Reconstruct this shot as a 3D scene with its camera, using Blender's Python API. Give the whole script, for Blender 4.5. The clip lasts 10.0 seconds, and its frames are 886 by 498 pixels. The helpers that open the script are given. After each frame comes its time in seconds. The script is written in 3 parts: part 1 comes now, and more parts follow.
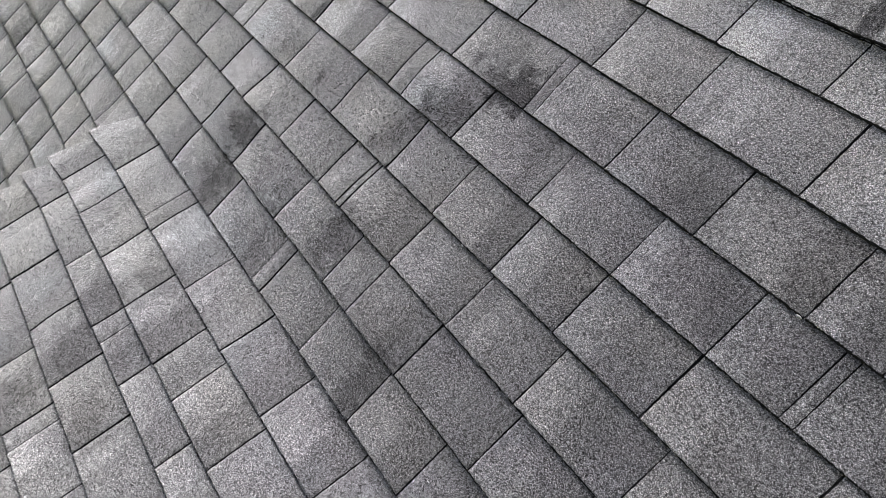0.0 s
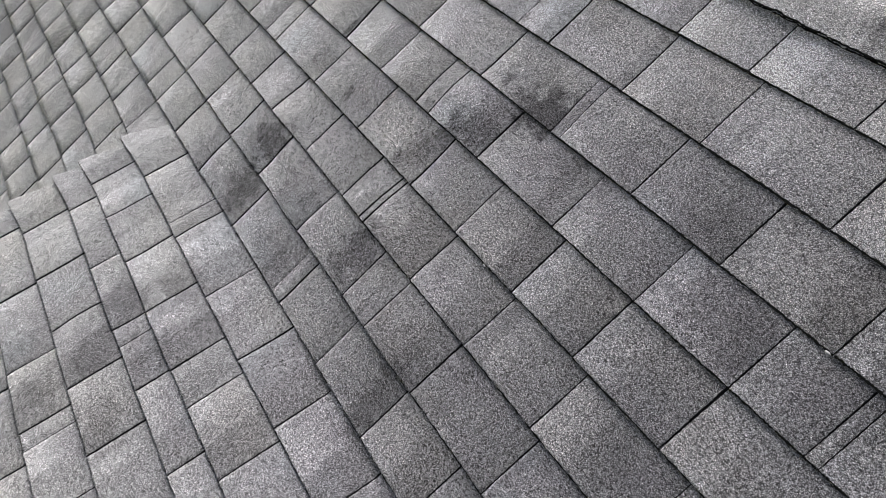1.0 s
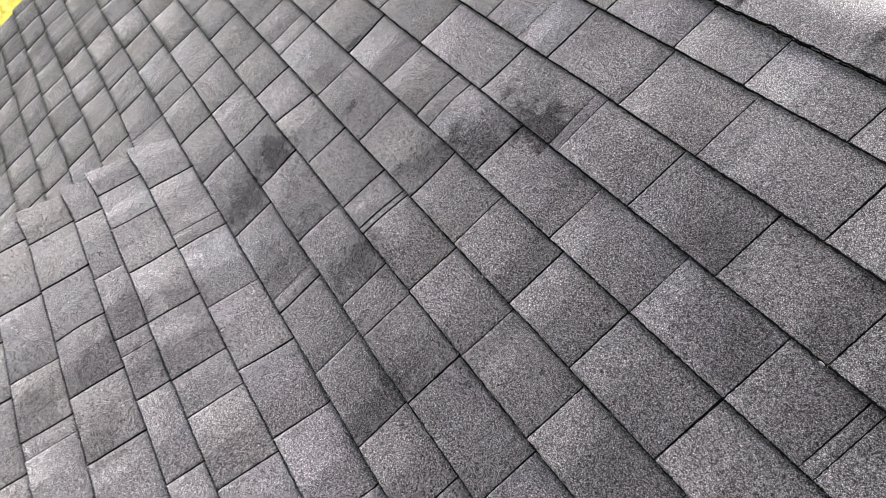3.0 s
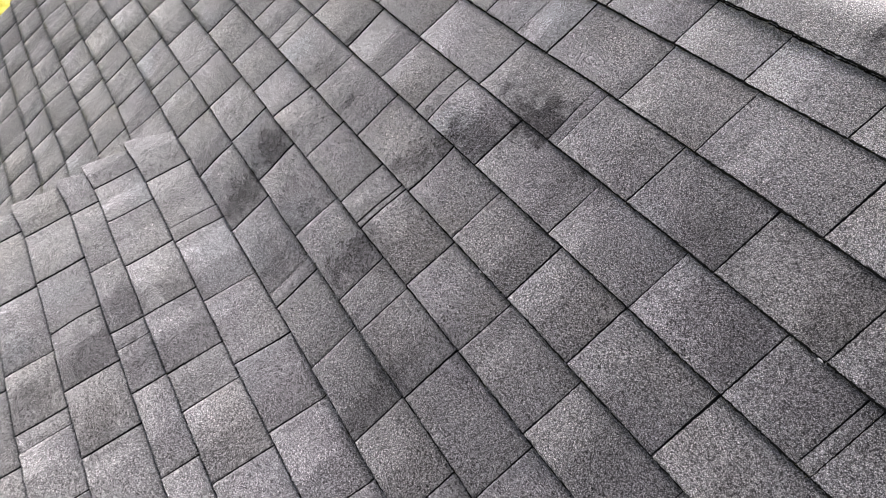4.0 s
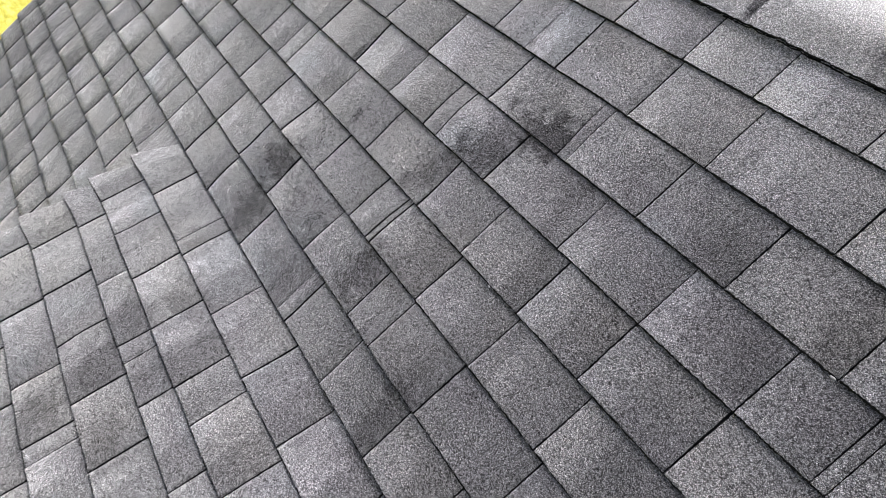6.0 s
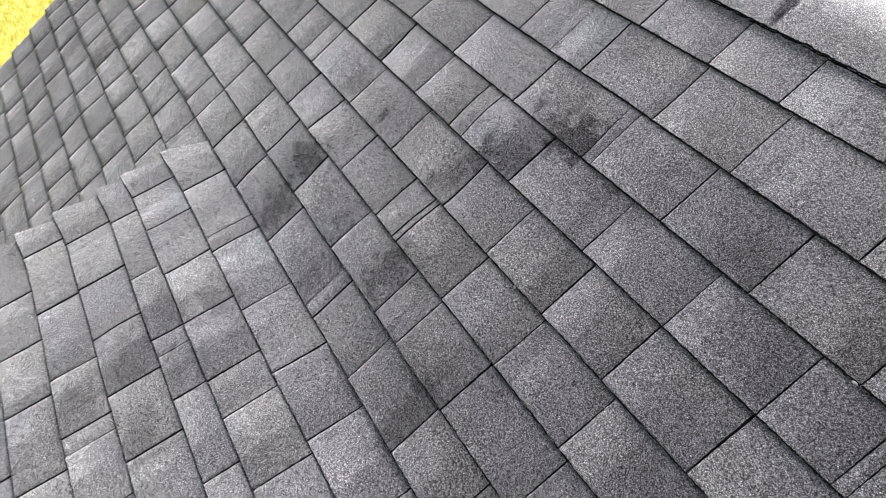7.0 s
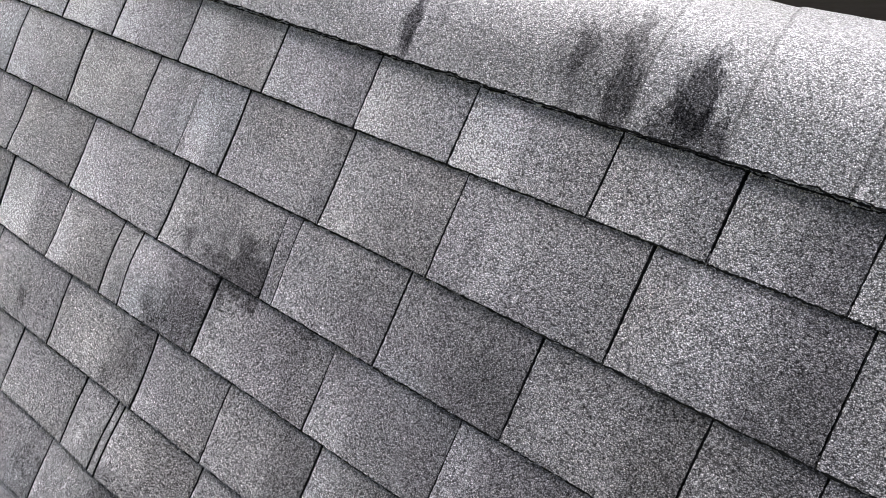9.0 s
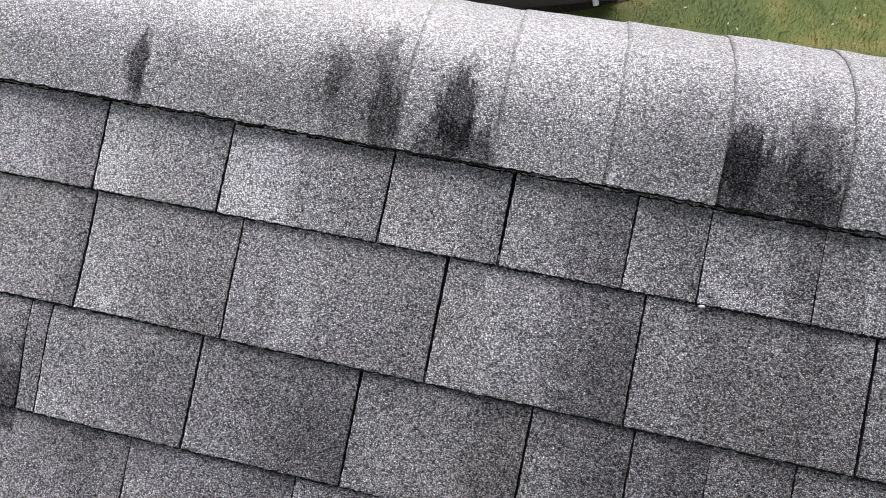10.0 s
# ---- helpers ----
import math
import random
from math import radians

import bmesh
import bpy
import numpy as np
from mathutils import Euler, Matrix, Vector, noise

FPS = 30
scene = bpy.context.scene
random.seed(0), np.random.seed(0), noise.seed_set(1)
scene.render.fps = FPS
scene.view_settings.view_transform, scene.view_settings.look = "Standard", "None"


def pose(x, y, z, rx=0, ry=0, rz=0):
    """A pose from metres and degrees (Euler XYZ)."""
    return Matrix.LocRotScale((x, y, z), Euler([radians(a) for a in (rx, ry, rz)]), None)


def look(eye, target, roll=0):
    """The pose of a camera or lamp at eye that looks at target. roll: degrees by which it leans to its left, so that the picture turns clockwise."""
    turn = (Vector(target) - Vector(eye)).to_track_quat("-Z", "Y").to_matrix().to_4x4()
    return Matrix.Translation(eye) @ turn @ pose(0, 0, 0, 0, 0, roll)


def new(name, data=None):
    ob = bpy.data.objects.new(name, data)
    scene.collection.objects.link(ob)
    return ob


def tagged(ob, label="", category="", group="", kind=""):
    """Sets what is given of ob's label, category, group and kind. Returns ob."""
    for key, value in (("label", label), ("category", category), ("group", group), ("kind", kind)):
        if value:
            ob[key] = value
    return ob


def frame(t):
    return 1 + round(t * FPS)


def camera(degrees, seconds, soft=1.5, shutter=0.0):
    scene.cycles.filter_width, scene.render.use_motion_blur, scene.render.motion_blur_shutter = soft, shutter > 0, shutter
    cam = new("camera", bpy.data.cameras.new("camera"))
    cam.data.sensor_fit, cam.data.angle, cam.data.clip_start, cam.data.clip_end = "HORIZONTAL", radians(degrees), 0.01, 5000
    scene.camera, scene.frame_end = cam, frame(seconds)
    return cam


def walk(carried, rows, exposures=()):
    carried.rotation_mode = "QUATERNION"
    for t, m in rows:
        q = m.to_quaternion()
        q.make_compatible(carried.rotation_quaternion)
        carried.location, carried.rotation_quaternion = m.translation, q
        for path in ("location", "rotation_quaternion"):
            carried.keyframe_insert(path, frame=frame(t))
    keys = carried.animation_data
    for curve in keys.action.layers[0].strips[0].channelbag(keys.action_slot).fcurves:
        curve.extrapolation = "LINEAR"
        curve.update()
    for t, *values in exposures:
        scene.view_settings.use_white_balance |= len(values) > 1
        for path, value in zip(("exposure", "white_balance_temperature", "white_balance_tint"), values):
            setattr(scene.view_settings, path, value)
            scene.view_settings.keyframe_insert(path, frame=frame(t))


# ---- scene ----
cam = camera(67.9, 10.0, soft=0.6)
PITCH = 35.5  # the roof's slope in degrees
ROOF = pose(0, 0, 4.4, PITCH, 0, 0)
EXPOSURES = [(0.0, 0.74, 6500, 11), (2.0, 0.74, 6500, 11), (2.5, 0.74, 6600, 16), (4.5, 0.74, 6600, 16), (5.0, 0.74, 6480, 12), (6.5, 0.74, 6420, 13), (8.0, 0.74, 6420, 13), (10.0, 0.74, 6420, 14)]
PATH = [
    (0, (-0.011, 0.001, 1.022), (-1.162, -0.184, -0.603), -54.2),
    (0.5, (-0.018, 0.002, 1.018), (-1.189, -0.215, -0.589), -54.2),
    (1, (-0.018, -0.004, 1.022), (-1.232, -0.188, -0.556), -51.4),
    (1.5, (-0.015, -0.004, 1.021), (-1.245, -0.154, -0.55), -49.2),
    (2, (0.0, -0.003, 1.028), (-1.261, -0.137, -0.519), -48.9),
    (2.5, (0.0, 0.003, 1.025), (-1.252, -0.162, -0.527), -50.5),
    (4, (0.0, -0.002, 1.015), (-1.243, -0.168, -0.543), -50.0),
    (4.5, (-0.002, -0.004, 1.019), (-1.237, -0.161, -0.546), -50.3),
    (5, (-0.001, -0.003, 1.019), (-1.249, -0.164, -0.536), -50.4),
    (6.5, (-0.017, -0.014, 1.039), (-1.286, -0.159, -0.5), -48.5),
    (7, (-0.019, -0.006, 1.07), (-1.284, -0.207, -0.466), -50.6),
    (7.5, (-0.076, 0.017, 1.007), (-1.292, -0.131, -0.575), -51.0),
    (7.8, (-0.182, 0.102, 0.904), (-1.355, -0.224, -0.683), -62.5),
    (8, (-0.236, 0.178, 0.843), (-1.362, -0.183, -0.77), -65.4),
    (8.2, (-0.265, 0.25, 0.826), (-1.431, -0.149, -0.75), -66.5),
    (8.5, (-0.236, 0.349, 0.796), (-1.506, 0.001, -0.709), -71.4),
    (8.7, (-0.215, 0.398, 0.784), (-1.379, 0.146, -0.823), -74.0),
    (9, (-0.183, 0.436, 0.759), (-1.090, 0.280, -1.016), -75.9),
    (9.5, (-0.171, 0.479, 0.741), (-0.760, 0.381, -1.167), -82.0),
    (10, (-0.236, 0.481, 0.751), (-0.496, 0.484, -1.232), -78.2),
]
walk(cam, [(t, ROOF @ look(eye, target, roll)) for t, eye, target, roll in PATH], EXPOSURES)

# ---- world and sun ----
SUN_TO = Vector((-0.25, 1.0, 0.0)).normalized() * math.cos(radians(42)) + Vector((0, 0, math.sin(radians(42))))
world = bpy.data.worlds.new("sky")
scene.world = world
world.use_nodes = True
wn = world.node_tree
sky = wn.nodes.new("ShaderNodeTexSky")
sky.sky_type, sky.sun_disc = "NISHITA", False
sky.sun_elevation, sky.sun_rotation = radians(42), math.atan2(SUN_TO.x, SUN_TO.y)
sky.dust_density, sky.air_density = 1.2, 1.0
haze = wn.nodes.new("ShaderNodeHueSaturation")  # thin cloud takes the blue out of the sky
haze.inputs["Saturation"].default_value = 0.42
wn.links.new(sky.outputs[0], haze.inputs["Color"])
wn.links.new(haze.outputs[0], wn.nodes["Background"].inputs[0])
wn.nodes["Background"].inputs[1].default_value = 0.062
sun = new("sun", bpy.data.lights.new("sun", "SUN"))
sun.data.energy, sun.data.angle, sun.data.color = 5.0, radians(64), (1.0, 0.975, 0.95)
sun.matrix_world = look(SUN_TO * 40, (0, 0, 0))


# ---- materials ----
class Nodes:
    """Short hand for building one node material."""

    def __init__(self, name):
        self.mat = bpy.data.materials.new(name)
        self.mat.use_nodes = True
        self.tree = self.mat.node_tree
        self.bsdf = self.tree.nodes["Principled BSDF"]

    def add(self, kind, **props):
        n = self.tree.nodes.new("ShaderNode" + kind)
        for key, value in props.items():
            setattr(n, key, value)
        return n

    def link(self, a, b):
        self.tree.links.new(a, b)

    def put(self, socket, value):
        if hasattr(value, "links"):
            self.link(value, socket)
        else:
            socket.default_value = value

    def math(self, op, a, b=0.0, c=0.0, clamp=False):
        n = self.add("Math", operation=op, use_clamp=clamp)
        for socket, value in zip(n.inputs, (a, b, c)):
            self.put(socket, value)
        return n.outputs[0]

    def ramp(self, value, stops, smooth="LINEAR"):
        n = self.add("ValToRGB")
        n.color_ramp.interpolation = smooth
        e = n.color_ramp.elements
        while len(e) < len(stops):
            e.new(0.5)
        for item, (at, c) in zip(e, stops):
            item.position = at
            item.color = (*c, 1) if isinstance(c, tuple) else (c, c, c, 1)
        self.put(n.inputs[0], value)
        return n.outputs[0]

    def noise(self, vector, scale, detail=2.0, rough=0.5):
        n = self.add("TexNoise")
        self.put(n.inputs["Vector"], vector)
        n.inputs["Scale"].default_value, n.inputs["Detail"].default_value, n.inputs["Roughness"].default_value = scale, detail, rough
        return n.outputs[0]

    def voronoi(self, vector, scale, feature="F1"):
        n = self.add("TexVoronoi", feature=feature)
        self.put(n.inputs["Vector"], vector)
        n.inputs["Scale"].default_value = scale
        return n

    def mul(self, a, b, fac=1.0, blend="MULTIPLY"):
        n = self.add("Mix", data_type="RGBA", blend_type=blend)
        self.put(n.inputs[0], fac)
        self.put(n.inputs[6], a)
        self.put(n.inputs[7], b)
        return n.outputs[2]

    def coords(self, kind="Object"):
        return self.add("TexCoord").outputs[kind]

    def scaled(self, vector, sx, sy, sz, offset=None):
        n = self.add("VectorMath", operation="MULTIPLY")
        self.put(n.inputs[0], vector)
        n.inputs[1].default_value = (sx, sy, sz)
        if offset is None:
            return n.outputs[0]
        m = self.add("VectorMath", operation="ADD")
        self.link(n.outputs[0], m.inputs[0])
        c = self.add("CombineXYZ")
        for i in range(3):
            self.put(c.inputs[i], offset)
        self.link(c.outputs[0], m.inputs[1])
        return m.outputs[0]

    def bump(self, height, strength, distance, normal=None):
        n = self.add("Bump")
        n.inputs["Strength"].default_value, n.inputs["Distance"].default_value = strength, distance
        self.put(n.inputs["Height"], height)
        if normal is not None:
            self.link(normal, n.inputs["Normal"])
        return n.outputs[0]

    def finish(self, colour, rough, normal=None, spec=0.4, metal=0.0):
        self.put(self.bsdf.inputs["Base Color"], colour)
        self.put(self.bsdf.inputs["Roughness"], rough)
        self.bsdf.inputs["Specular IOR Level"].default_value = spec
        self.bsdf.inputs["Metallic"].default_value = metal
        if normal is not None:
            self.link(normal, self.bsdf.inputs["Normal"])
        return self.mat


def stain_shade_mask(n, vec, ragged, x, y, rx, ry, lean, stop, start, soft):
    """A ragged dark spot with its own place on the roof, 1 in its middle: dirt or algae, on the tabs also painted hump
    shade. lean: its tilt, per metre along.
    """
    m = n.add("VectorMath", operation="SUBTRACT")
    n.link(vec, m.inputs[0])
    m.inputs[1].default_value = (x, y, 0)
    off = n.add("SeparateXYZ")
    n.link(m.outputs[0], off.inputs[0])
    u = n.math("MULTIPLY", off.outputs[0], 1 / rx)
    v = n.math("MULTIPLY", n.math("MULTIPLY_ADD", off.outputs[0], -lean, off.outputs[1]), 1 / ry)
    d = n.math("SQRT", n.math("ADD", n.math("MULTIPLY", u, u), n.math("MULTIPLY", v, v)))
    mask = n.math("MULTIPLY", n.math("SUBTRACT", 1.3, n.math("ADD", d, ragged)), soft, clamp=True)
    if stop < 5:
        mask = n.math("MULTIPLY", mask, n.math("LESS_THAN", off.outputs[0], stop - x))
    if start > -5:
        mask = n.math("MULTIPLY", mask, n.math("GREATER_THAN", off.outputs[0], start - x))
    return mask


def granule_coat(n, vec, grain):
    """Salt-and-pepper mineral grains with dark asphalt between them: their colour, their height, random values a grain, and how aged they are."""
    push = n.add("TexNoise")
    n.link(vec, push.inputs["Vector"])
    push.inputs["Scale"].default_value, push.inputs["Detail"].default_value = grain * 0.9, 1.0
    bent = n.add("VectorMath", operation="MULTIPLY_ADD")
    n.link(push.outputs["Color"], bent.inputs[0])
    bent.inputs[1].default_value = (1.1 / grain,) * 3
    n.link(vec, bent.inputs[2])
    cells = n.voronoi(bent.outputs[0], grain)
    split = n.add("SeparateColor")
    n.link(cells.outputs["Color"], split.inputs[0])
    c = n.ramp(split.outputs[0], [(0, 0.050), (0.12, 0.10), (0.30, 0.205), (0.72, 0.260), (0.94, 0.32), (1.0, 0.48)])
    c = n.mul(c, n.ramp(cells.outputs["Distance"], [(0.30, 1.0), (0.62, 0.28)]))
    c = n.mul(c, n.ramp(n.noise(vec, grain * 0.42, 2, 0.65), [(0.3, 0.64), (0.5, 1.0), (0.7, 1.34)]))
    # the grains clump more where the coat has aged, away from the ridge's middle
    at = n.add("SeparateXYZ")
    n.link(vec, at.inputs[0])
    aged = n.math("MULTIPLY_ADD", at.outputs[0], -0.55, n.math("MULTIPLY_ADD", at.outputs[1], -0.35, -0.30), clamp=True)
    lumps = n.ramp(n.noise(vec, 215, 3, 0.75), [(0.3, 0.48), (0.5, 1.0), (0.7, 1.56)])
    c = n.mul(c, lumps, n.math("MULTIPLY_ADD", aged, 0.38, 0.42))
    c = n.mul(c, n.ramp(n.noise(n.scaled(vec, 0.8, 1, 1), 120, 2, 0.7), [(0.3, 0.52), (0.5, 1.0), (0.7, 1.50)]), n.math("MULTIPLY_ADD", aged, 0.45, 0.12))
    return c, n.math("SUBTRACT", 1.0, cells.outputs["Distance"]), split, aged


def shingle_material(name, gain, grain, stains=(), ridge=False, tint=1.0, dusty=0.2, gloss=(0.5, 0.85), spec=0.5, relief=0.5):
    """Mineral granules on asphalt: blended colour drops along each shingle, light painted on tabs and by place, slow
    weathering.
    """
    n = Nodes(name)
    vec = n.coords()
    rnd = n.add("ObjectInfo").outputs["Random"]
    c, h, split, aged = granule_coat(n, vec, grain)
    place = n.add("SeparateXYZ")
    n.link(vec, place.inputs[0])
    rough = n.noise(vec, 60, 4, 0.65)
    mid = n.noise(vec, 24, 3, 0.6)
    own = n.add("SeparateXYZ")
    n.link(n.coords("Generated"), own.inputs[0])
    if not ridge:
        # colour drops: each shingle is dyed in upright bands with clear edges
        across = n.math("ADD", n.math("MULTIPLY_ADD", rnd, 41.0, place.outputs[0]), n.math("MULTIPLY", rough, 0.010))
        across = n.math("MULTIPLY_ADD", place.outputs[1], 0.10, across)
        band = n.add("TexVoronoi", voronoi_dimensions="1D")
        n.link(across, band.inputs["W"])
        band.inputs["Scale"].default_value = 10.0
        tone = n.add("SeparateColor")
        n.link(band.outputs["Color"], tone.inputs[0])
        c = n.mul(c, n.ramp(tone.outputs[0], [(0.0, 0.84), (0.5, 1.0), (1.0, 1.17)]))
        # one colour drop of each tab, with a clear slanting border, pales towards its lower edge: light put into the
        # colour
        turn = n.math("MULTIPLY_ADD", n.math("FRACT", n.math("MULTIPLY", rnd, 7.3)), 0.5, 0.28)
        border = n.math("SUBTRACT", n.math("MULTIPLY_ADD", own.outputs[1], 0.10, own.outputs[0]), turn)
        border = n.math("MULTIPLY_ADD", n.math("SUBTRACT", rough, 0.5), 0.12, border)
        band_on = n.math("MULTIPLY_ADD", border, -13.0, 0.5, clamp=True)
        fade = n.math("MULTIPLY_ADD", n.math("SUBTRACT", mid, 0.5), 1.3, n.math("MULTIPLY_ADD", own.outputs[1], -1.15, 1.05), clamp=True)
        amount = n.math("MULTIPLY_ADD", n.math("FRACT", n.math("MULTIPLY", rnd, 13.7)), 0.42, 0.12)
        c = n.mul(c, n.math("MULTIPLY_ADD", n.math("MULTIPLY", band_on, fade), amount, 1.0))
        far_end = n.math("MULTIPLY_ADD", n.math("SUBTRACT", mid, 0.5), 1.0, own.outputs[0])
        c = n.mul(c, n.ramp(far_end, [(0.05, 1.10), (0.45, 1.02), (0.95, 0.86)]))
    c = n.mul(c, n.ramp(n.noise(vec, 4.2, 3, 0.55), [(0.3, 0.88), (0.5, 1.0), (0.7, 1.10)]))
    c = n.mul(c, n.ramp(mid, [(0.3, 0.90), (0.5, 1.0), (0.7, 1.09)]))
    c = n.mul(c, n.ramp(rnd, [(0.0, 0.93), (0.5, 1.0), (1.0, 1.07)]))
    hue = n.ramp(n.noise(n.scaled(vec, 1, 1, 1, n.math("MULTIPLY", rnd, 1.5)), 3.4, 2), [
        (0.30, (0.95, 0.99, 1.08)), (0.41, (1.04, 0.975, 1.06)), (0.50, (1.01, 0.995, 1.03)), (0.60, (1.035, 0.995, 0.99)), (0.74, (1.06, 0.995, 0.95))])
    c = n.mul(c, hue, tint)
    c = n.mul(c, (0.985, 1.0, 0.965, 1), aged)
    c = n.mul(c, (1.0, 0.995, 1.012, 1), n.math("SUBTRACT", 1.0, aged))
    # light put into the colour by place: brighter towards the ridge and the gable end, darker close to that end
    uneven = n.math("MULTIPLY_ADD", place.outputs[0], -0.55, n.math("MULTIPLY_ADD", place.outputs[1], 0.45, -0.20))
    place_light = n.math("MULTIPLY_ADD", n.math("MINIMUM", n.math("MAXIMUM", uneven, 0.0), 0.9), 0.55, 0.92)
    place_light = n.math("MULTIPLY_ADD", n.math("MINIMUM", n.math("MAXIMUM", n.math("SUBTRACT", place.outputs[1], 0.26), 0.0), 0.3), 1.5, place_light)
    place_light = n.math("SUBTRACT", place_light, n.math("MULTIPLY", n.math("MAXIMUM", n.math("SUBTRACT", -2.3, place.outputs[0]), 0.0), 0.42))
    c = n.mul(c, place_light)
    if ridge:  # granules lost along the cut edge of each ridge piece
        cut = n.math("MULTIPLY_ADD", n.math("SUBTRACT", n.noise(vec, 110, 3, 0.7), 0.5), 0.05, own.outputs[0])
        c = n.mul(c, n.ramp(cut, [(0.0, 0.25), (0.016, 0.45), (0.045, 1.0)]))
    if ridge:  # streaks drawn out down the slope
        ragged = n.math("MULTIPLY", n.math("SUBTRACT", n.noise(n.scaled(vec, 1, 0.22, 1), 95, 4, 0.7), 0.5), 2.4)
    else:
        ragged = n.math("MULTIPLY", n.math("SUBTRACT", n.noise(n.scaled(vec, 0.6, 1, 1), 32, 5, 0.78), 0.5), 4.0)
    dust = dusty
    for x, y, rx, ry, lean, depth, stop, start in stains:
        mask = n.math("MULTIPLY", stain_shade_mask(n, vec, ragged, x, y, rx, ry, lean, stop, start, 2.0 if ridge else 1.5), depth)
        mask = n.math("MULTIPLY", mask, n.math("MULTIPLY_ADD", split.outputs[2], 0.5, 0.75), clamp=True)
        c = n.mul(c, (0.24, 0.24, 0.25, 1) if ridge else (0.36, 0.355, 0.36, 1), mask)
        if ridge:
            dust = n.math("MULTIPLY", n.math("SUBTRACT", 1.0, mask), dust)
    c = n.mul(c, (gain * 0.995, gain * 0.985, gain * 1.003, 1))
    nrm = n.bump(rough, 0.25, 0.003)
    nrm = n.bump(h, relief, 0.0020, nrm)
    # dust on the grains, none on the bare asphalt between them
    n.put(n.bsdf.inputs["Sheen Weight"], dust)
    n.put(n.bsdf.inputs["Sheen Tint"], n.mul(c, (3.2, 3.2, 3.2, 1)) if not ridge else n.mul(c, (2.4, 2.4, 2.4, 1)))
    n.bsdf.inputs["Sheen Roughness"].default_value = 0.35 if not ridge else 0.28
    mat = n.finish(c, n.ramp(split.outputs[1], [(0.0, gloss[0]), (1.0, gloss[1])]), nrm, spec)
    grey = n.add("RGBToBW")
    n.link(c, grey.inputs[0])
    n.put(n.bsdf.inputs["Specular IOR Level"], n.math("MULTIPLY", grey.outputs[0], spec * 2.0, clamp=True) if not ridge else n.math("MULTIPLY", n.math("MULTIPLY_ADD", grey.outputs[0], 0.5, spec - 0.25), dust))
    if ridge:  # the hard ceramic glaze of the newer ridge granules
        n.put(n.bsdf.inputs["Coat Weight"], n.math("MULTIPLY", dust, 0.30))
        n.bsdf.inputs["Coat Roughness"].default_value = 0.5
    return mat


# place, reach along and up the slope, lean, depth, and the joints at which the stain ends and begins (9, -9: none)
CAP_STAINS = [(-0.745, 0.635, 0.013, 0.034, 0, 0.90, 9, -9), (-0.738, 0.600, 0.008, 0.020, 0, 0.70, 9, -9), (-0.470, 0.650, 0.060, 0.060, 0, 0.42, -0.412, -0.54), (-0.432, 0.610, 0.018, 0.045, 0, 0.80, -0.412, -9),
              (-0.495, 0.660, 0.014, 0.030, 0, 0.65, 9, -9), (-0.440, 0.690, 0.012, 0.040, 0, 0.50, 9, -9), (-0.348, 0.640, 0.022, 0.050, 0, 0.95, -0.300, -0.412), (-0.340, 0.590, 0.052, 0.040, 0, 0.85, -0.300, -0.412),
              (-0.032, 0.640, 0.018, 0.048, 0, 0.85, 9, -0.052), (0.010, 0.595, 0.085, 0.060, 0, 0.80, 0.074, -0.052), (0.040, 0.650, 0.032, 0.055, 0, 0.60, 0.074, -0.052),
              (-0.70, 0.66, 0.010, 0.022, 0, 0.30, 9, -9), (-0.10, 0.66, 0.04, 0.05, 0, 0.25, -0.052, -0.17), (-0.600, 0.720, 0.008, 0.014, 0, 0.30, 9, -9)]
# dirt and algae stains on the tabs, with hump shade put into their colour
UPPER_STAIN_SHADE = [(-0.855, 0.205, 0.080, 0.048, 0, 1.0, -0.822), (-0.93, 0.205, 0.090, 0.055, 0, 0.35, -0.822), (-0.997, 0.216, 0.010, 0.018, 0, 0.70, 9), (-0.955, 0.100, 0.075, 0.060, 0, 0.60, -0.907),
                (-0.69, 0.225, 0.065, 0.050, 0, 0.38, -0.598), (-1.030, 0.000, 0.055, 0.060, 1, 0.50, -0.986), (-0.33, 0.135, 0.085, 0.060, 0, 0.50, -0.26), (-1.525, -0.045, 0.045, 0.050, 0, 0.52, -1.484),
                (-1.535, 0.090, 0.009, 0.042, 0, 0.90, -1.519), (-1.350, -0.055, 0.012, 0.035, 0, 0.6, 9), (-1.095, 0.345, 0.008, 0.01, 0, 0.6, 9), (-0.45, 0.23, 0.055, 0.05, 0, 0.35, -0.40),
                (0.02, 0.34, 0.2, 0.15, 0, 0.45, 9), (0.06, 0.525, 0.08, 0.050, 0, 0.18, 9), (-0.17, 0.535, 0.05, 0.05, 0, 0.30, -0.131)]
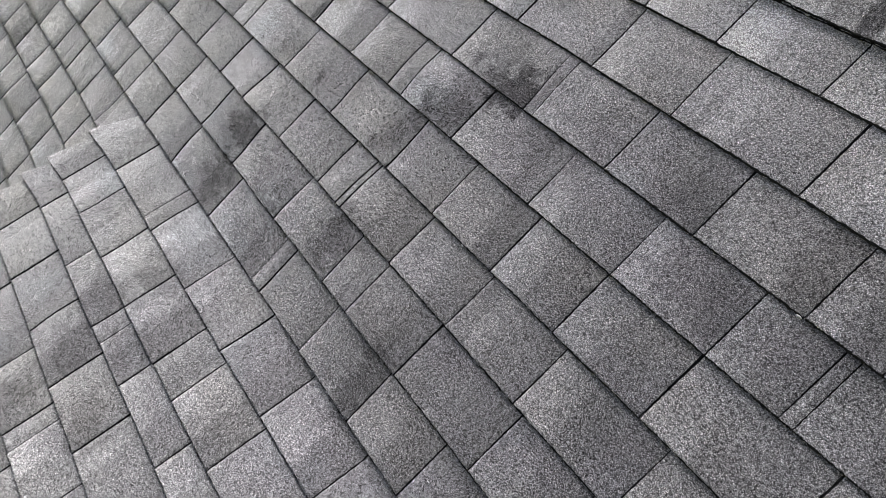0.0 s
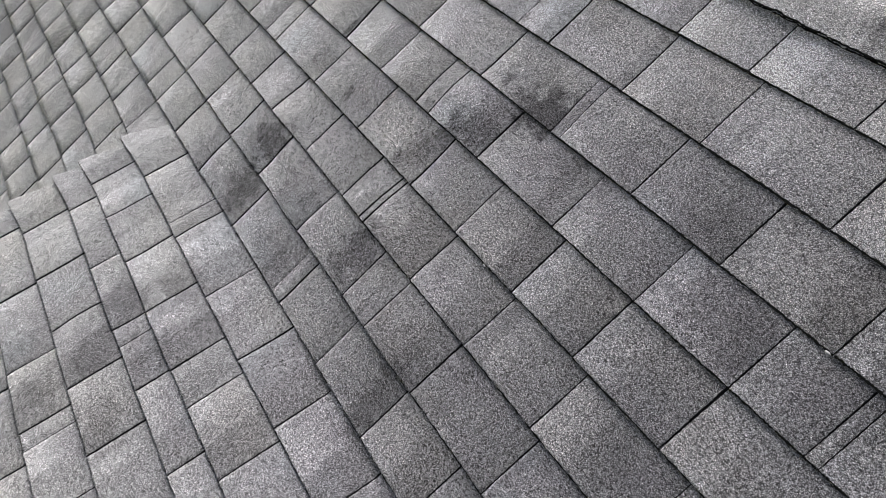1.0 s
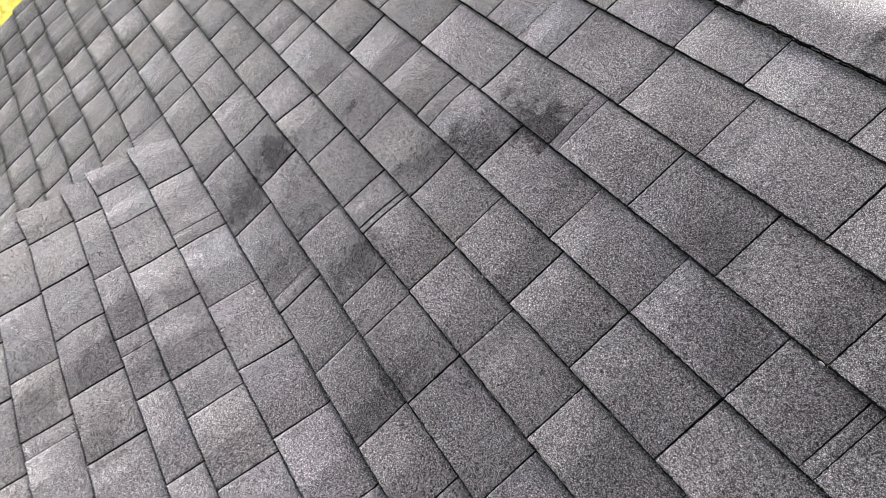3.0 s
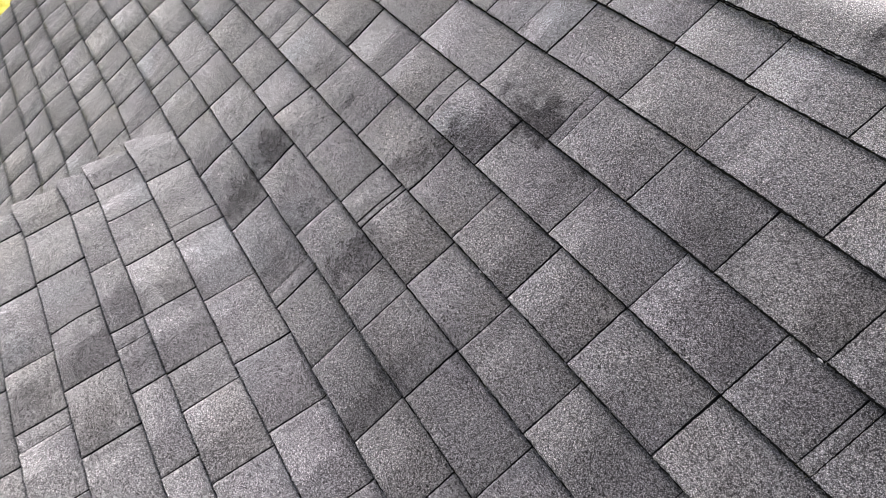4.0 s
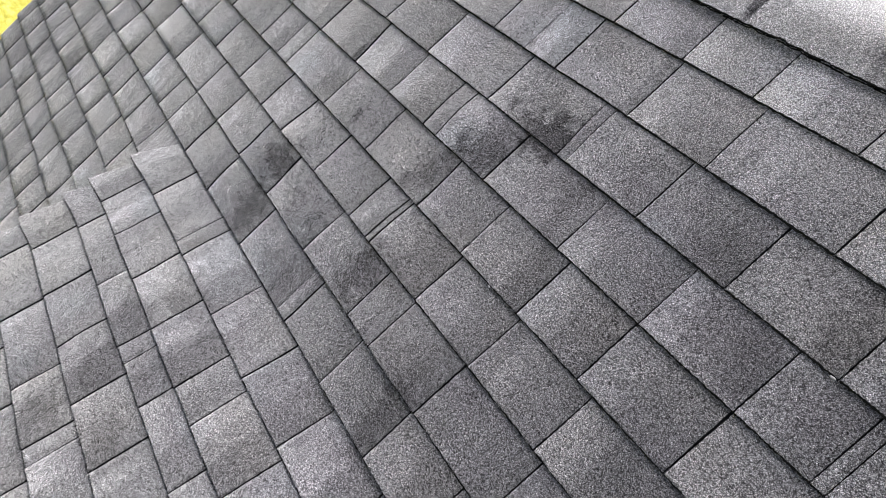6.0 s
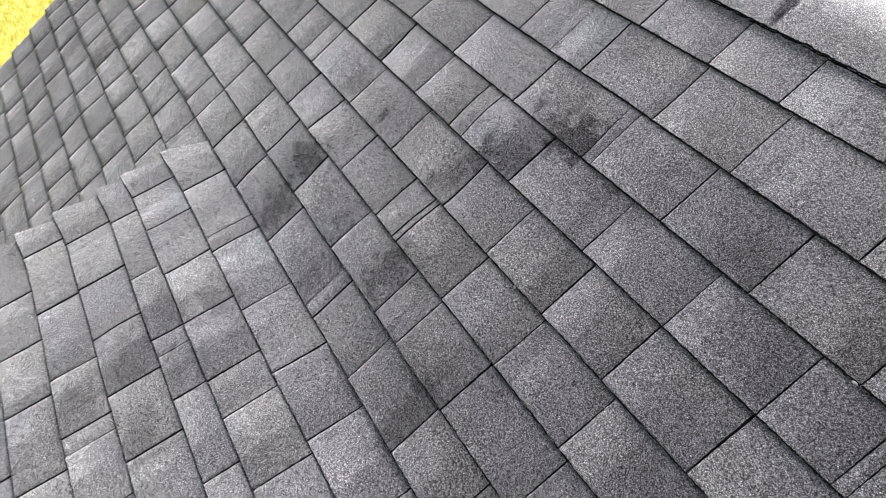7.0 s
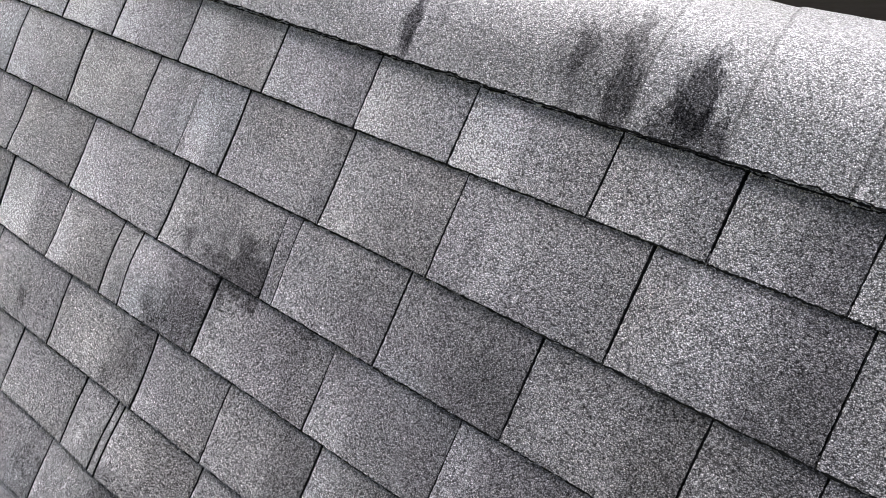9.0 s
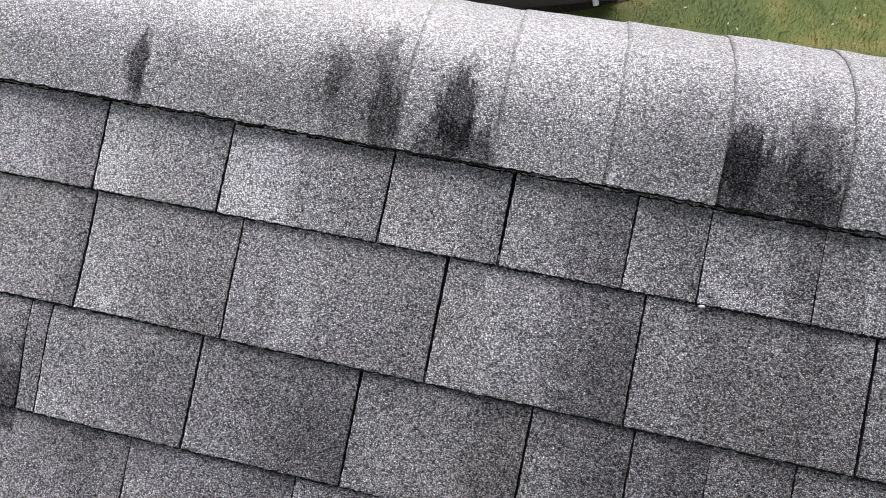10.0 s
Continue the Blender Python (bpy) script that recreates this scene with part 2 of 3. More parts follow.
LOWER_STAIN_SHADE = [(-1.435, -0.275, 0.060, 0.060, 0, 0.75, -1.385), (-1.395, -0.415, 0.065, 0.065, 0, 0.75, -1.318), (-1.25, -0.29, 0.100, 0.060, 0, 0.45, -1.132), (-1.17, -0.44, 0.080, 0.050, 0, 0.35, -1.06),
                (-0.955, -0.265, 0.055, 0.075, 0, 0.70, -0.899), (-0.660, -0.415, 0.050, 0.070, 0, 0.62, -0.624), (-0.70, -0.31, 0.060, 0.050, 0, 0.32, -0.617), (-1.29, -0.772, 0.060, 0.050, 0, 0.50, -1.221),
                (-1.23, -0.65, 0.070, 0.050, 0, 0.50, -1.153), (-1.10, -0.765, 0.060, 0.050, 0, 0.45, 9), (-1.21, -0.87, 0.080, 0.050, 0, 0.42, -1.138), (-1.00, -0.90, 0.070, 0.050, 0, 0.40, 9),
                (-1.15, -1.02, 0.08, 0.05, 0, 0.40, 9), (-2.93, -0.76, 0.10, 0.06, 0, 0.50, 9), (-3.25, -0.88, 0.10, 0.06, 0, 0.45, 9), (-3.13, -1.03, 0.12, 0.05, 0, 0.45, 9)]
TAB_STAIN_SHADE = [(*row, -9) for row in UPPER_STAIN_SHADE + LOWER_STAIN_SHADE]
M_SHINGLE = shingle_material("granule_shingle", 1.90, 600, TAB_STAIN_SHADE, tint=0.4, dusty=0.9, gloss=(0.45, 0.8), spec=0.38, relief=0.9)
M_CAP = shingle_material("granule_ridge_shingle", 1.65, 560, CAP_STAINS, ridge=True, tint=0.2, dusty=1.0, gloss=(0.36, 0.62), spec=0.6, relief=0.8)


def plain_material(name, colour, rough, var=0.12, scale=9.0, bump=0.2, spec=0.4, metal=0.0, stretch=(1, 1, 1)):
    n = Nodes(name)
    vec = n.scaled(n.coords(), *stretch)
    t = n.ramp(n.noise(vec, scale, 5, 0.6), [(0.25, 1 - var), (0.75, 1 + var)])
    f = n.ramp(n.noise(vec, scale * 14, 2, 0.6), [(0.25, 1 - var * 0.6), (0.75, 1 + var * 0.6)])
    c = n.mul(n.mul((*colour, 1), t), f)
    return n.finish(c, rough, n.bump(n.noise(vec, scale * 10, 3), bump, 0.003), spec, metal)


M_FELT = plain_material("asphalt_felt", (0.014, 0.014, 0.015), 0.95, 0.3, 30, spec=0.05)
M_EDGE = plain_material("asphalt_edge", (0.022, 0.022, 0.023), 0.9, 0.4, 60, spec=0.05)
M_CUT = plain_material("torn_asphalt_edge", (0.010, 0.010, 0.0103), 0.95, 0.9, 60, spec=0.05)
M_DARK_SIDING = plain_material("dark_stained_siding", (0.062, 0.053, 0.054), 0.6, 0.25, 5, 0.3, stretch=(0.3, 1, 6))
M_WHITE_METAL = plain_material("white_enamel_metal", (0.8, 0.8, 0.79), 0.45, 0.05, 6, 0.05)
M_WALL = plain_material("cream_painted_siding", (0.62, 0.6, 0.55), 0.7, 0.06, 3, 0.1)
M_TRIM = plain_material("white_painted_wood", (0.76, 0.75, 0.72), 0.55, 0.06, 5, 0.1)
M_SOIL = plain_material("dark_bark_mulch", (0.035, 0.027, 0.02), 0.95, 0.5, 14, 0.8)


def lawn_material(name, blades=False):
    n = Nodes(name)
    vec = n.coords()
    big = n.noise(vec, 0.9, 4, 0.6)
    c = n.ramp(big, [(0.38, (0.060, 0.088, 0.016)), (0.52, (0.095, 0.118, 0.024)), (0.62, (0.150, 0.140, 0.040)), (0.74, (0.22, 0.155, 0.075))])
    fine = n.ramp(n.noise(vec, 34, 4, 0.7), [(0.3, 0.55), (0.5, 1.0), (0.7, 1.5)])
    c = n.mul(c, fine)
    # the lawn beyond the gable end is dry and pale
    pos = n.add("SeparateXYZ")
    n.link(n.coords("Object") if not blades else vec, pos.inputs[0])
    dry = n.math("MULTIPLY_ADD", pos.outputs[0], -0.35, -2.2, clamp=True)
    dry = n.math("MULTIPLY", dry, n.math("MULTIPLY_ADD", pos.outputs[0], 0.12, 3.6, clamp=True))
    straw = n.ramp(n.noise(n.scaled(vec, 1, 3, 1), 3.0, 5, 0.7), [(0.3, (0.36, 0.34, 0.03)), (0.5, (0.60, 0.55, 0.10)), (0.7, (0.78, 0.70, 0.26))])
    c = n.mul(c, straw, dry, "MIX")
    if blades:
        v = n.ramp(n.add("NewGeometry").outputs["Random Per Island"], [(0.0, 0.6), (0.6, 1.05), (1.0, 1.7)])
        c = n.mul(c, v)
    return n.finish(c, 0.8, n.bump(n.noise(vec, 50, 4), 0.6, 0.03), 0.25)


M_LAWN = lawn_material("lawn")
M_BLADE = lawn_material("grass_blade", True)


# ---- helpers for building ----
def mesh_from(name, verts, faces, mats, smooth=False, which=None):
    me = bpy.data.meshes.new(name)
    me.from_pydata(verts, [], faces)
    for m in mats:
        me.materials.append(m)
    if which is not None:
        me.polygons.foreach_set("material_index", which)
    if smooth:
        me.polygons.foreach_set("use_smooth", [True] * len(faces))
    me.update()
    return me


def part(name, data, material, parent, label=""):
    """One mesh under a thing; data is a bmesh or a mesh."""
    if isinstance(data, bmesh.types.BMesh):
        me = bpy.data.meshes.new(name)
        data.to_mesh(me)
        data.free()
        me.materials.append(material)
    else:
        me = data
    ob = new(name, me)
    ob.parent = parent
    return tagged(ob, label)


def box(bm, x0, x1, y0, y1, z0, z1, bevel=0.0):
    m = Matrix.Translation(((x0 + x1) / 2, (y0 + y1) / 2, (z0 + z1) / 2)) @ Matrix.Diagonal((x1 - x0, y1 - y0, z1 - z0, 1))
    made = bmesh.ops.create_cube(bm, size=1, matrix=m)["verts"]
    if bevel:
        edges = {e for v in made for e in v.link_edges}
        bmesh.ops.bevel(bm, geom=list(edges), offset=bevel, segments=2, profile=0.6, affect="EDGES")
    return bm


def holder(name, m, label, category, kind=""):
    ob = new(name)
    ob.empty_display_size = 0.2
    ob.matrix_world = m
    return tagged(ob, label, category, kind=kind)


# ---- the roof's shape, in its own plane: x along the ridge, y up the slope, z out of it ----
RAKE, END, EDGE = -3.76, 4.2, -1.90
HINGE, LIFT = -0.478, 0.33
CAP_LOW, BEND, BEND_R, FOLD = 0.584, 0.631, 0.175, radians(2 * PITCH)
EAVE = -2.9

# soft humps where the shingles have buckled: x, y, reach along, reach up the slope, height
HUMPS = [(-1.47, -0.235, 0.11, 0.085, 0.013), (-1.20, -0.315, 0.10, 0.075, 0.010), (-0.98, -0.20, 0.12, 0.08, 0.009),
         (-0.72, -0.33, 0.10, 0.08, 0.008), (-1.03, 0.13, 0.11, 0.08, 0.010), (-0.86, 0.30, 0.10, 0.07, 0.009),
         (-1.55, 0.18, 0.08, 0.06, 0.006), (-1.33, 0.02, 0.09, 0.07, 0.007), (-1.62, -0.42, 0.12, 0.07, 0.007),
         (-2.9, -0.55, 0.14, 0.10, 0.010), (-3.2, -0.75, 0.16, 0.10, 0.010), (-2.6, -0.9, 0.14, 0.09, 0.008),
         (-1.15, -0.70, 0.12, 0.05, 0.006), (-1.30, -0.88, 0.12, 0.05, 0.007), (-1.6, -0.78, 0.14, 0.05, 0.006)]


def rake_at(y):
    """The gable end's edge, which runs a little askew."""
    return RAKE - 0.24 * (y + 1.15)


def waves(x, y):
    z = 0.0034 * noise.noise((x * 3.6, y * 6.0, 1.7)) + 0.0019 * noise.noise((x * 9.0, y * 11.0, 4.2))
    for hx, hy, rx, ry, amp in HUMPS:
        d = ((x - hx) / rx) ** 2 + ((y - hy) / ry) ** 2
        if d < 9:
            z += amp * math.exp(-d)
    return z


def soft_ramp(v, w=0.035):
    """v where positive, else nought, with a soft turn."""
    return 0.5 * (v + math.sqrt(v * v + w * w)) - 0.5 * w * math.exp(-abs(v) / w)


def hinge_at(x):
    """Where the lower pitch begins, along the course above."""
    return HINGE - 0.004 + 0.026 * min(0.0, x + 1.0)


def main_z(x, y):
    lap = min(1.0, max(0.0, (x + 2.16) / 0.24))
    lap = lap * lap * (3 - 2 * lap)
    return waves(x, y) + lap * min(0.25 * LIFT * max(0.0, hinge_at(x) - 0.02 - y), 0.06)


def low_z(x, y):
    hinge = hinge_at(x)
    return waves(x, y) + LIFT * soft_ramp(hinge - y) + 0.022 * math.exp(-((x - EDGE) / 0.10) ** 2) * min(1.0, max(0.0, (hinge - y) / 0.1))


# ---- shingle tabs ----
def tab_mesh(x0, x1, low, high, thick, height, cut=0.0, gap0=0.002, gap1=0.002, nx=15, ny=13, seed=0):
    """One tab: its lower edge lifted on the course below, its top tucked under the next course. cut: its first edge's slant."""
    rng = random.Random(seed)
    xa, xb = x0 + gap0, x1 - gap1
    curl = rng.uniform(-0.0004, 0.0010)
    butt = [rng.uniform(-0.0013, 0.0013) for _ in range(nx + 1)]
    lean0, lean1 = rng.uniform(-0.0015, 0.0015), rng.uniform(-0.0015, 0.0015)
    top = []
    frayed = [[rng.uniform(-0.0007, 0.0007) for _ in range(ny + 1)] for _ in range(4)]
    uneven = [rng.uniform(-0.0010, 0.0010) for _ in range(nx + 1)]
    us = [0.0, 0.0007 / (xb - xa)] + [i / (nx - 2) for i in range(1, nx - 2)] + [1 - 0.0007 / (xb - xa), 1.0]
    vs = [0.0, 0.015] + [j / (ny - 1) for j in range(1, ny)]
    for j, v in enumerate(vs):
        for i, u in enumerate(us):
            x = xa + u * (xb - xa) + (lean0 * (1 - u) + lean1 * u) * v + cut * v * (1 - u)
            x += frayed[{0: 0, 1: 1, nx - 1: 2, nx: 3}[i]][j] * (1 if i in (0, nx) else 0.8) if i in (0, 1, nx - 1, nx) else 0
            y = low(x) * (1 - v) + (high(x) + 0.014) * v + (butt[i] if j == 0 else uneven[i] if j == 1 else 0)
            z = height(x, y) + thick * (1 - 0.97 * v) + curl * (2 * u - 1) ** 2 * (1 - v)
            z -= (1 - v) * thick * (0.55 if j == 0 else 0.55 if i in (0, nx) else 0)
            top.append((x, y, z))
    verts = list(top)
    faces, which = [], []
    w = nx + 1
    for j in range(ny):
        for i in range(nx):
            a = j * w + i
            faces.append((a, a + 1, a + w + 1, a + w))
            which.append(1 if j == 0 or i in (0, nx - 1) else 0)
    ring = [i for i in range(w)] + [j * w + nx for j in range(1, ny + 1)] + [ny * w + i for i in range(nx - 1, -1, -1)] + [j * w for j in range(ny - 1, 0, -1)]
    base, count = len(verts), len(ring)
    verts += [verts[a] for a in ring]
    verts += [(x, y, height(x, y) - 0.0014) for x, y, z in (verts[a] for a in ring)]
    for i in range(count):
        b = (i + 1) % count
        faces.append((base + i, base + count + i, base + count + b, base + b))
        which.append(1)
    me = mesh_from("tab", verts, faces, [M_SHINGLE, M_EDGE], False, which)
    me.polygons.foreach_set("use_smooth", [nx <= k < nx * ny and 0 < k % nx < nx - 1 for k in range(len(which))])
    return me


def line(at, fan):
    """The lower edge of a course: its place on the slope one metre along, and how it fans out."""
    return lambda x: at + fan * (x + 1.0)


def fill_out(slots, start, stop, rng):
    """Goes on with tabs of mixed widths on both sides of the known slots."""
    widths = (0.165, 0.2, 0.205, 0.225, 0.25, 0.27)
    out = [s for s in sorted(slots) if start < s < stop]
    while out[0] - start > 0.3:
        out.insert(0, out[0] - rng.choice(widths))
    while stop - out[-1] > 0.3:
        out.append(out[-1] + rng.choice(widths))
    return [start] + out + [stop]


TAB_COUNT = [0]
SPARE = []  # tabs away from the camera's stretch, joined at the end


def lay_course(owner, low, high, start, stop, slots, slits, height, seed, cut=0.0, thick=0.0043):
    rng = random.Random(seed)
    xs = sorted(fill_out(slots, start, stop, rng) + [s for s in slits if start < s < stop])
    for i, (a, b) in enumerate(zip(xs, xs[1:])):
        g0, g1 = (0.0003 if v in slits else (rng.uniform(0.0019, 0.0026) if v < -1.5 else rng.uniform(0.0011, 0.0018) if v < -0.9 else rng.uniform(0.0005, 0.0009)) for v in (a, b))
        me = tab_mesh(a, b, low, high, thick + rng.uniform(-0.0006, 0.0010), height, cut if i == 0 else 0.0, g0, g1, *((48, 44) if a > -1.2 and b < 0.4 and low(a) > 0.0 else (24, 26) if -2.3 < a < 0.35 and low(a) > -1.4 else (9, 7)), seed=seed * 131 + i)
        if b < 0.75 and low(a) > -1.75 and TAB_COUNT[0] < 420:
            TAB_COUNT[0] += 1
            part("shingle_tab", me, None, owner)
        else:
            SPARE.append((owner, me))


def join_spare(owner, name, label):
    bm = bmesh.new()
    for o, me in SPARE:
        if o is owner:
            bm.from_mesh(me)
    me = bpy.data.meshes.new(name)
    bm.to_mesh(me)
    bm.free()
    me.materials.append(M_SHINGLE)
    me.materials.append(M_EDGE)
    ob = part(name, me, None, owner, label)
    tagged(ob, kind="stuff")


def sheet(name, xs, ys, height, drop, material, parent, deep=0.11, askew=False):
    """A deck that follows the roof, with its own thickness."""
    nx, ny = len(xs), len(ys)
    def shift(x, y):
        return x + (rake_at(y) - RAKE) * (END - x) / (END - RAKE) if askew else x

    verts = [(shift(x, y), y, height(shift(x, y), y) - drop) for y in ys for x in xs]
    verts += [(x, y, z - deep) for x, y, z in verts]
    n = nx * ny
    faces = []
    for j in range(ny - 1):
        for i in range(nx - 1):
            a = j * nx + i
            faces.append((a, a + 1, a + nx + 1, a + nx))
            faces.append((n + a, n + a + nx, n + a + nx + 1, n + a + 1))
    for i in range(nx - 1):
        faces.append((i, n + i, n + i + 1, i + 1))
        t = (ny - 1) * nx + i
        faces.append((t, t + 1, n + t + 1, n + t))
    for j in range(ny - 1):
        a, b = j * nx, j * nx + nx - 1
        faces.append((a, a + nx, n + a + nx, n + a))
        faces.append((b, n + b, n + b + nx, b + nx))
    return part(name, mesh_from(name, verts, faces, [material], True), None, parent)


def spread(a, b, step):
    count = max(1, round((b - a) / step))
    return [a + (b - a) * i / count for i in range(count + 1)]


# ---- setting: ground ----
bm = bmesh.new()
bmesh.ops.create_grid(bm, x_segments=40, y_segments=40, size=600)
ground = new("ground", bpy.data.meshes.new("ground"))
bm.to_mesh(ground.data)
bm.free()
ground.data.materials.append(M_LAWN)
tagged(ground, "patchy green and straw-coloured lawn with bare brown spots", "lawn", kind="structure")

# ---- setting: the roof ----
roof = holder("roof", ROOF, "weathered grey asphalt shingle roof slope with worn dark stains", "roof", "structure")
porch_roof = holder("porch_roof", ROOF, "lower-pitched grey shingle roof lapping over the main slope", "roof", "structure")
main_deck = sheet("roof_deck", spread(RAKE + 0.02, END, 0.12), spread(EAVE, HINGE, 0.09) + spread(HINGE, 0.63, 0.09)[1:], main_z, 0.0030, M_FELT, roof, 0.11, True)
low_deck = sheet("roof_deck", spread(EDGE + 0.035, END, 0.07), spread(-3.45, HINGE - 0.05, 0.025), low_z, 0.0045, M_FELT, porch_roof, 0.14)

cheek_ys = spread(-3.45, HINGE - 0.01, 0.07)
verts = [(EDGE + 0.04, y, low_z(EDGE + 0.04, y) - 0.02) for y in cheek_ys] + [(EDGE + 0.04, y, main_z(EDGE, y) - 0.05) for y in cheek_ys]
verts += [(x + 0.03, y, z) for x, y, z in verts]
k = len(cheek_ys)
faces = [(i, i + 1, k + i + 1, k + i) for i in range(k - 1)] + [(2 * k + i, 3 * k + i, 3 * k + i + 1, 2 * k + i + 1) for i in range(k - 1)]
part("cheek_board", mesh_from("cheek_board", verts, faces, [M_TRIM]), None, porch_roof, "white painted cheek board")

TOP = line(CAP_LOW + 0.02, 0.0)
L2, L1, L0 = line(0.4680, 0.008), line(0.3220, 0.006), line(0.1830, 0.007)
LA, LB, LC, LD, LE = line(0.0485, 0.014), line(-0.0880, 0.018), line(-0.2175, 0.020), line(-0.350, 0.022), line(-0.479, 0.026)
lay_course(roof, L2, TOP, rake_at(0.5), END, [-1.364, -1.172, -0.964, -0.775, -0.612, -0.412, -0.270, 0.15], [-0.131, -0.05, 0.069], main_z, 2)
lay_course(roof, L1, L2, rake_at(L1(-3.8)), END, [-1.864, -1.655, -1.428, -1.221, -0.990, -0.769, -0.576, -0.326, -0.101, 0.14], [-1.099], main_z, 3)
lay_course(roof, L0, L1, rake_at(L0(-3.8)), END, [-2.355, -2.152, -1.924, -1.765, -1.550, -1.330, -1.062, -0.822, -0.796, -0.598, -0.400, -0.200, 0.084], [-0.0855, -0.004], main_z, 4)
lay_course(roof, LA, L0, rake_at(LA(-3.8)), END, [-2.785, -2.581, -2.359, -2.153, -1.968, -1.742, -1.519, -1.319, -1.153, -0.907, -0.663, -0.453, -0.260],
           [-1.098, -0.134, -0.112], main_z, 5)
lay_course(roof, LB, LA, rake_at(LB(-3.8)), END, [-3.446, -3.197, -2.974, -2.764, -2.491, -2.238, -1.966, -1.755, -1.484, -1.235, -0.986, -0.812, -0.624, -0.455, -0.261],
           [-1.83], main_z, 6)
lay_course(roof, LC, LB, rake_at(LC(-3.8)), END, [-3.553, -3.369, -3.180, -2.913, -2.757, -2.549, -2.331, -2.122, -1.882, -1.687, -1.517, -1.314, -1.107, -1.018, -0.999,
                                     -0.803, -0.611, -0.416, -0.2], [], main_z, 7)
lay_course(roof, LD, LC, rake_at(LD(-3.8)), END, [-2.543, -2.265, -2.006, -1.800, -1.588, -1.385, -1.132, -0.899, -0.797, -0.617, -0.392], [], main_z, 8)
lay_course(roof, LE, LD, rake_at(LE(-3.8)), END, [-2.961, -2.759, -2.552, -2.346, -2.128, -2.010, -1.805, -1.582, -1.318, -1.016, -0.822, -0.624, -0.450], [-1.06], main_z, 9)

# the main slope below the lap, out to the gable end
LOWER = [(-0.614, 0.026), (-0.737, 0.032), (-0.867, 0.033), (-0.984, 0.037), (-1.110, 0.042), (-1.222, 0.045)]
FAR_SLOTS = [([-3.072, -2.808, -2.589, -2.419, -2.223], [-2.49]), ([-3.461, -3.272, -3.071, -2.854, -2.654, -2.478, -2.272, -2.079], []),
             ([-3.504, -3.282, -3.014, -2.814, -2.638, -2.436, -2.235], []), ([-3.568, -3.358, -3.131, -2.875, -2.657, -2.477, -2.231], []),
             ([-3.567, -3.294, -3.063, -2.866, -2.598, -2.413, -2.252], []), ([-3.527, -3.249, -3.007, -2.675, -2.365], [-2.606])]
above = LE
for i, ((at, fan), (slots, slits)) in enumerate(zip(LOWER, FAR_SLOTS)):
    low = line(at, fan)
    lay_course(roof, low, above, rake_at(at), EDGE + 0.10, slots, slits, main_z, 20 + i)
    above = low
at, fan = LOWER[-1]
while at > EAVE + 0.13:
    at -= 0.128
    low = line(at, fan)
    lay_course(roof, low, above, rake_at(at), EDGE + 0.10, [-2.9 + 0.1 * math.sin(at * 40)], [], main_z, 40 + int(-at * 50))
    above = low

# the lower-pitched roof, its courses ending in a stepped edge over the main slope
NEAR = [(-0.605, 0.032), (-0.732, 0.034), (-0.811, 0.034), (-0.938, 0.040), (-1.052, 0.042), (-1.165, 0.044)]
NEAR_SLOTS = [([-1.69, -1.391, -1.153, -0.94, -0.749], [-1.451]), ([-1.781, -1.61, -1.411, -1.213, -1.018, -0.907, -0.722], []),
              ([-1.726, -1.458, -1.221, -1.026, -0.798], [-1.162]), ([-1.746, -1.535, -1.332, -1.138, -0.947], []),
              ([-1.784, -1.533, -1.283, -1.1], [-1.05]), ([-1.645, -1.442, -1.248], [])]
above = LE
for i, ((at, fan), (slots, slits)) in enumerate(zip(NEAR, NEAR_SLOTS)):
    low = line(at, fan)
    lay_course(porch_roof, low, above, EDGE, END, slots, slits, low_z, 60 + i, cut=0.036, thick=0.0054)
    above = low
at, fan = NEAR[-1]
while at > -3.3:
    at -= 0.12
    low = line(at, fan)
    lay_course(porch_roof, low, above, EDGE, END, [-1.0 + 0.1 * math.sin(at * 40)], [], low_z, 80 + int(-at * 50), cut=0.036)
    above = low
# pale chips torn up along the lower edges
M_CHIP = plain_material("torn_granule_chip", (0.55, 0.55, 0.56), 0.8, 0.3, 90, 0.4)
for i, (x, y, size) in enumerate([(-0.043, 0.475, 0.008), (-0.207, 0.187, 0.009), (-0.706, -0.084, 0.007), (-0.167, 0.583, 0.011), (-0.524, 0.582, 0.009)]):
    rng = random.Random(60 + i)
    bm = bmesh.new()
    bmesh.ops.create_icosphere(bm, subdivisions=2, radius=0.5)
    for v in bm.verts:
        v.co *= 1 + 0.35 * noise.noise(v.co * 2.2 + Vector((i * 3.0, 0, 0)))
        v.co.x, v.co.y, v.co.z = v.co.x * size, v.co.y * size * 0.45, v.co.z * size * 0.3
    bmesh.ops.transform(bm, matrix=Matrix.Translation((x, y, main_z(x, y) + 0.005)) @ pose(0, 0, 0, rng.uniform(-15, 15), 0, rng.uniform(-25, 25)), verts=bm.verts)
    part("torn_chip", bm, M_CHIP, roof, "pale torn chip of shingle edge")
join_spare(roof, "shingle_field", "")
join_spare(porch_roof, "shingle_field", "")


# ---- ridge cap ----
def ridge_point(s, lift):
    """A point of the bent ridge at the length s up from the cap's lower edge, lifted off the roof."""
    flat = BEND - CAP_LOW
    if s < flat:
        return CAP_LOW + s, lift
    a = (s - flat) / BEND_R
    if a < FOLD:
        return BEND + (BEND_R + lift) * math.sin(a), -BEND_R + (BEND_R + lift) * math.cos(a)
    rest = s - flat - FOLD * BEND_R
    return (BEND + (BEND_R + lift) * math.sin(FOLD) + rest * math.cos(FOLD), -BEND_R + (BEND_R + lift) * math.cos(FOLD) - rest * math.sin(FOLD))


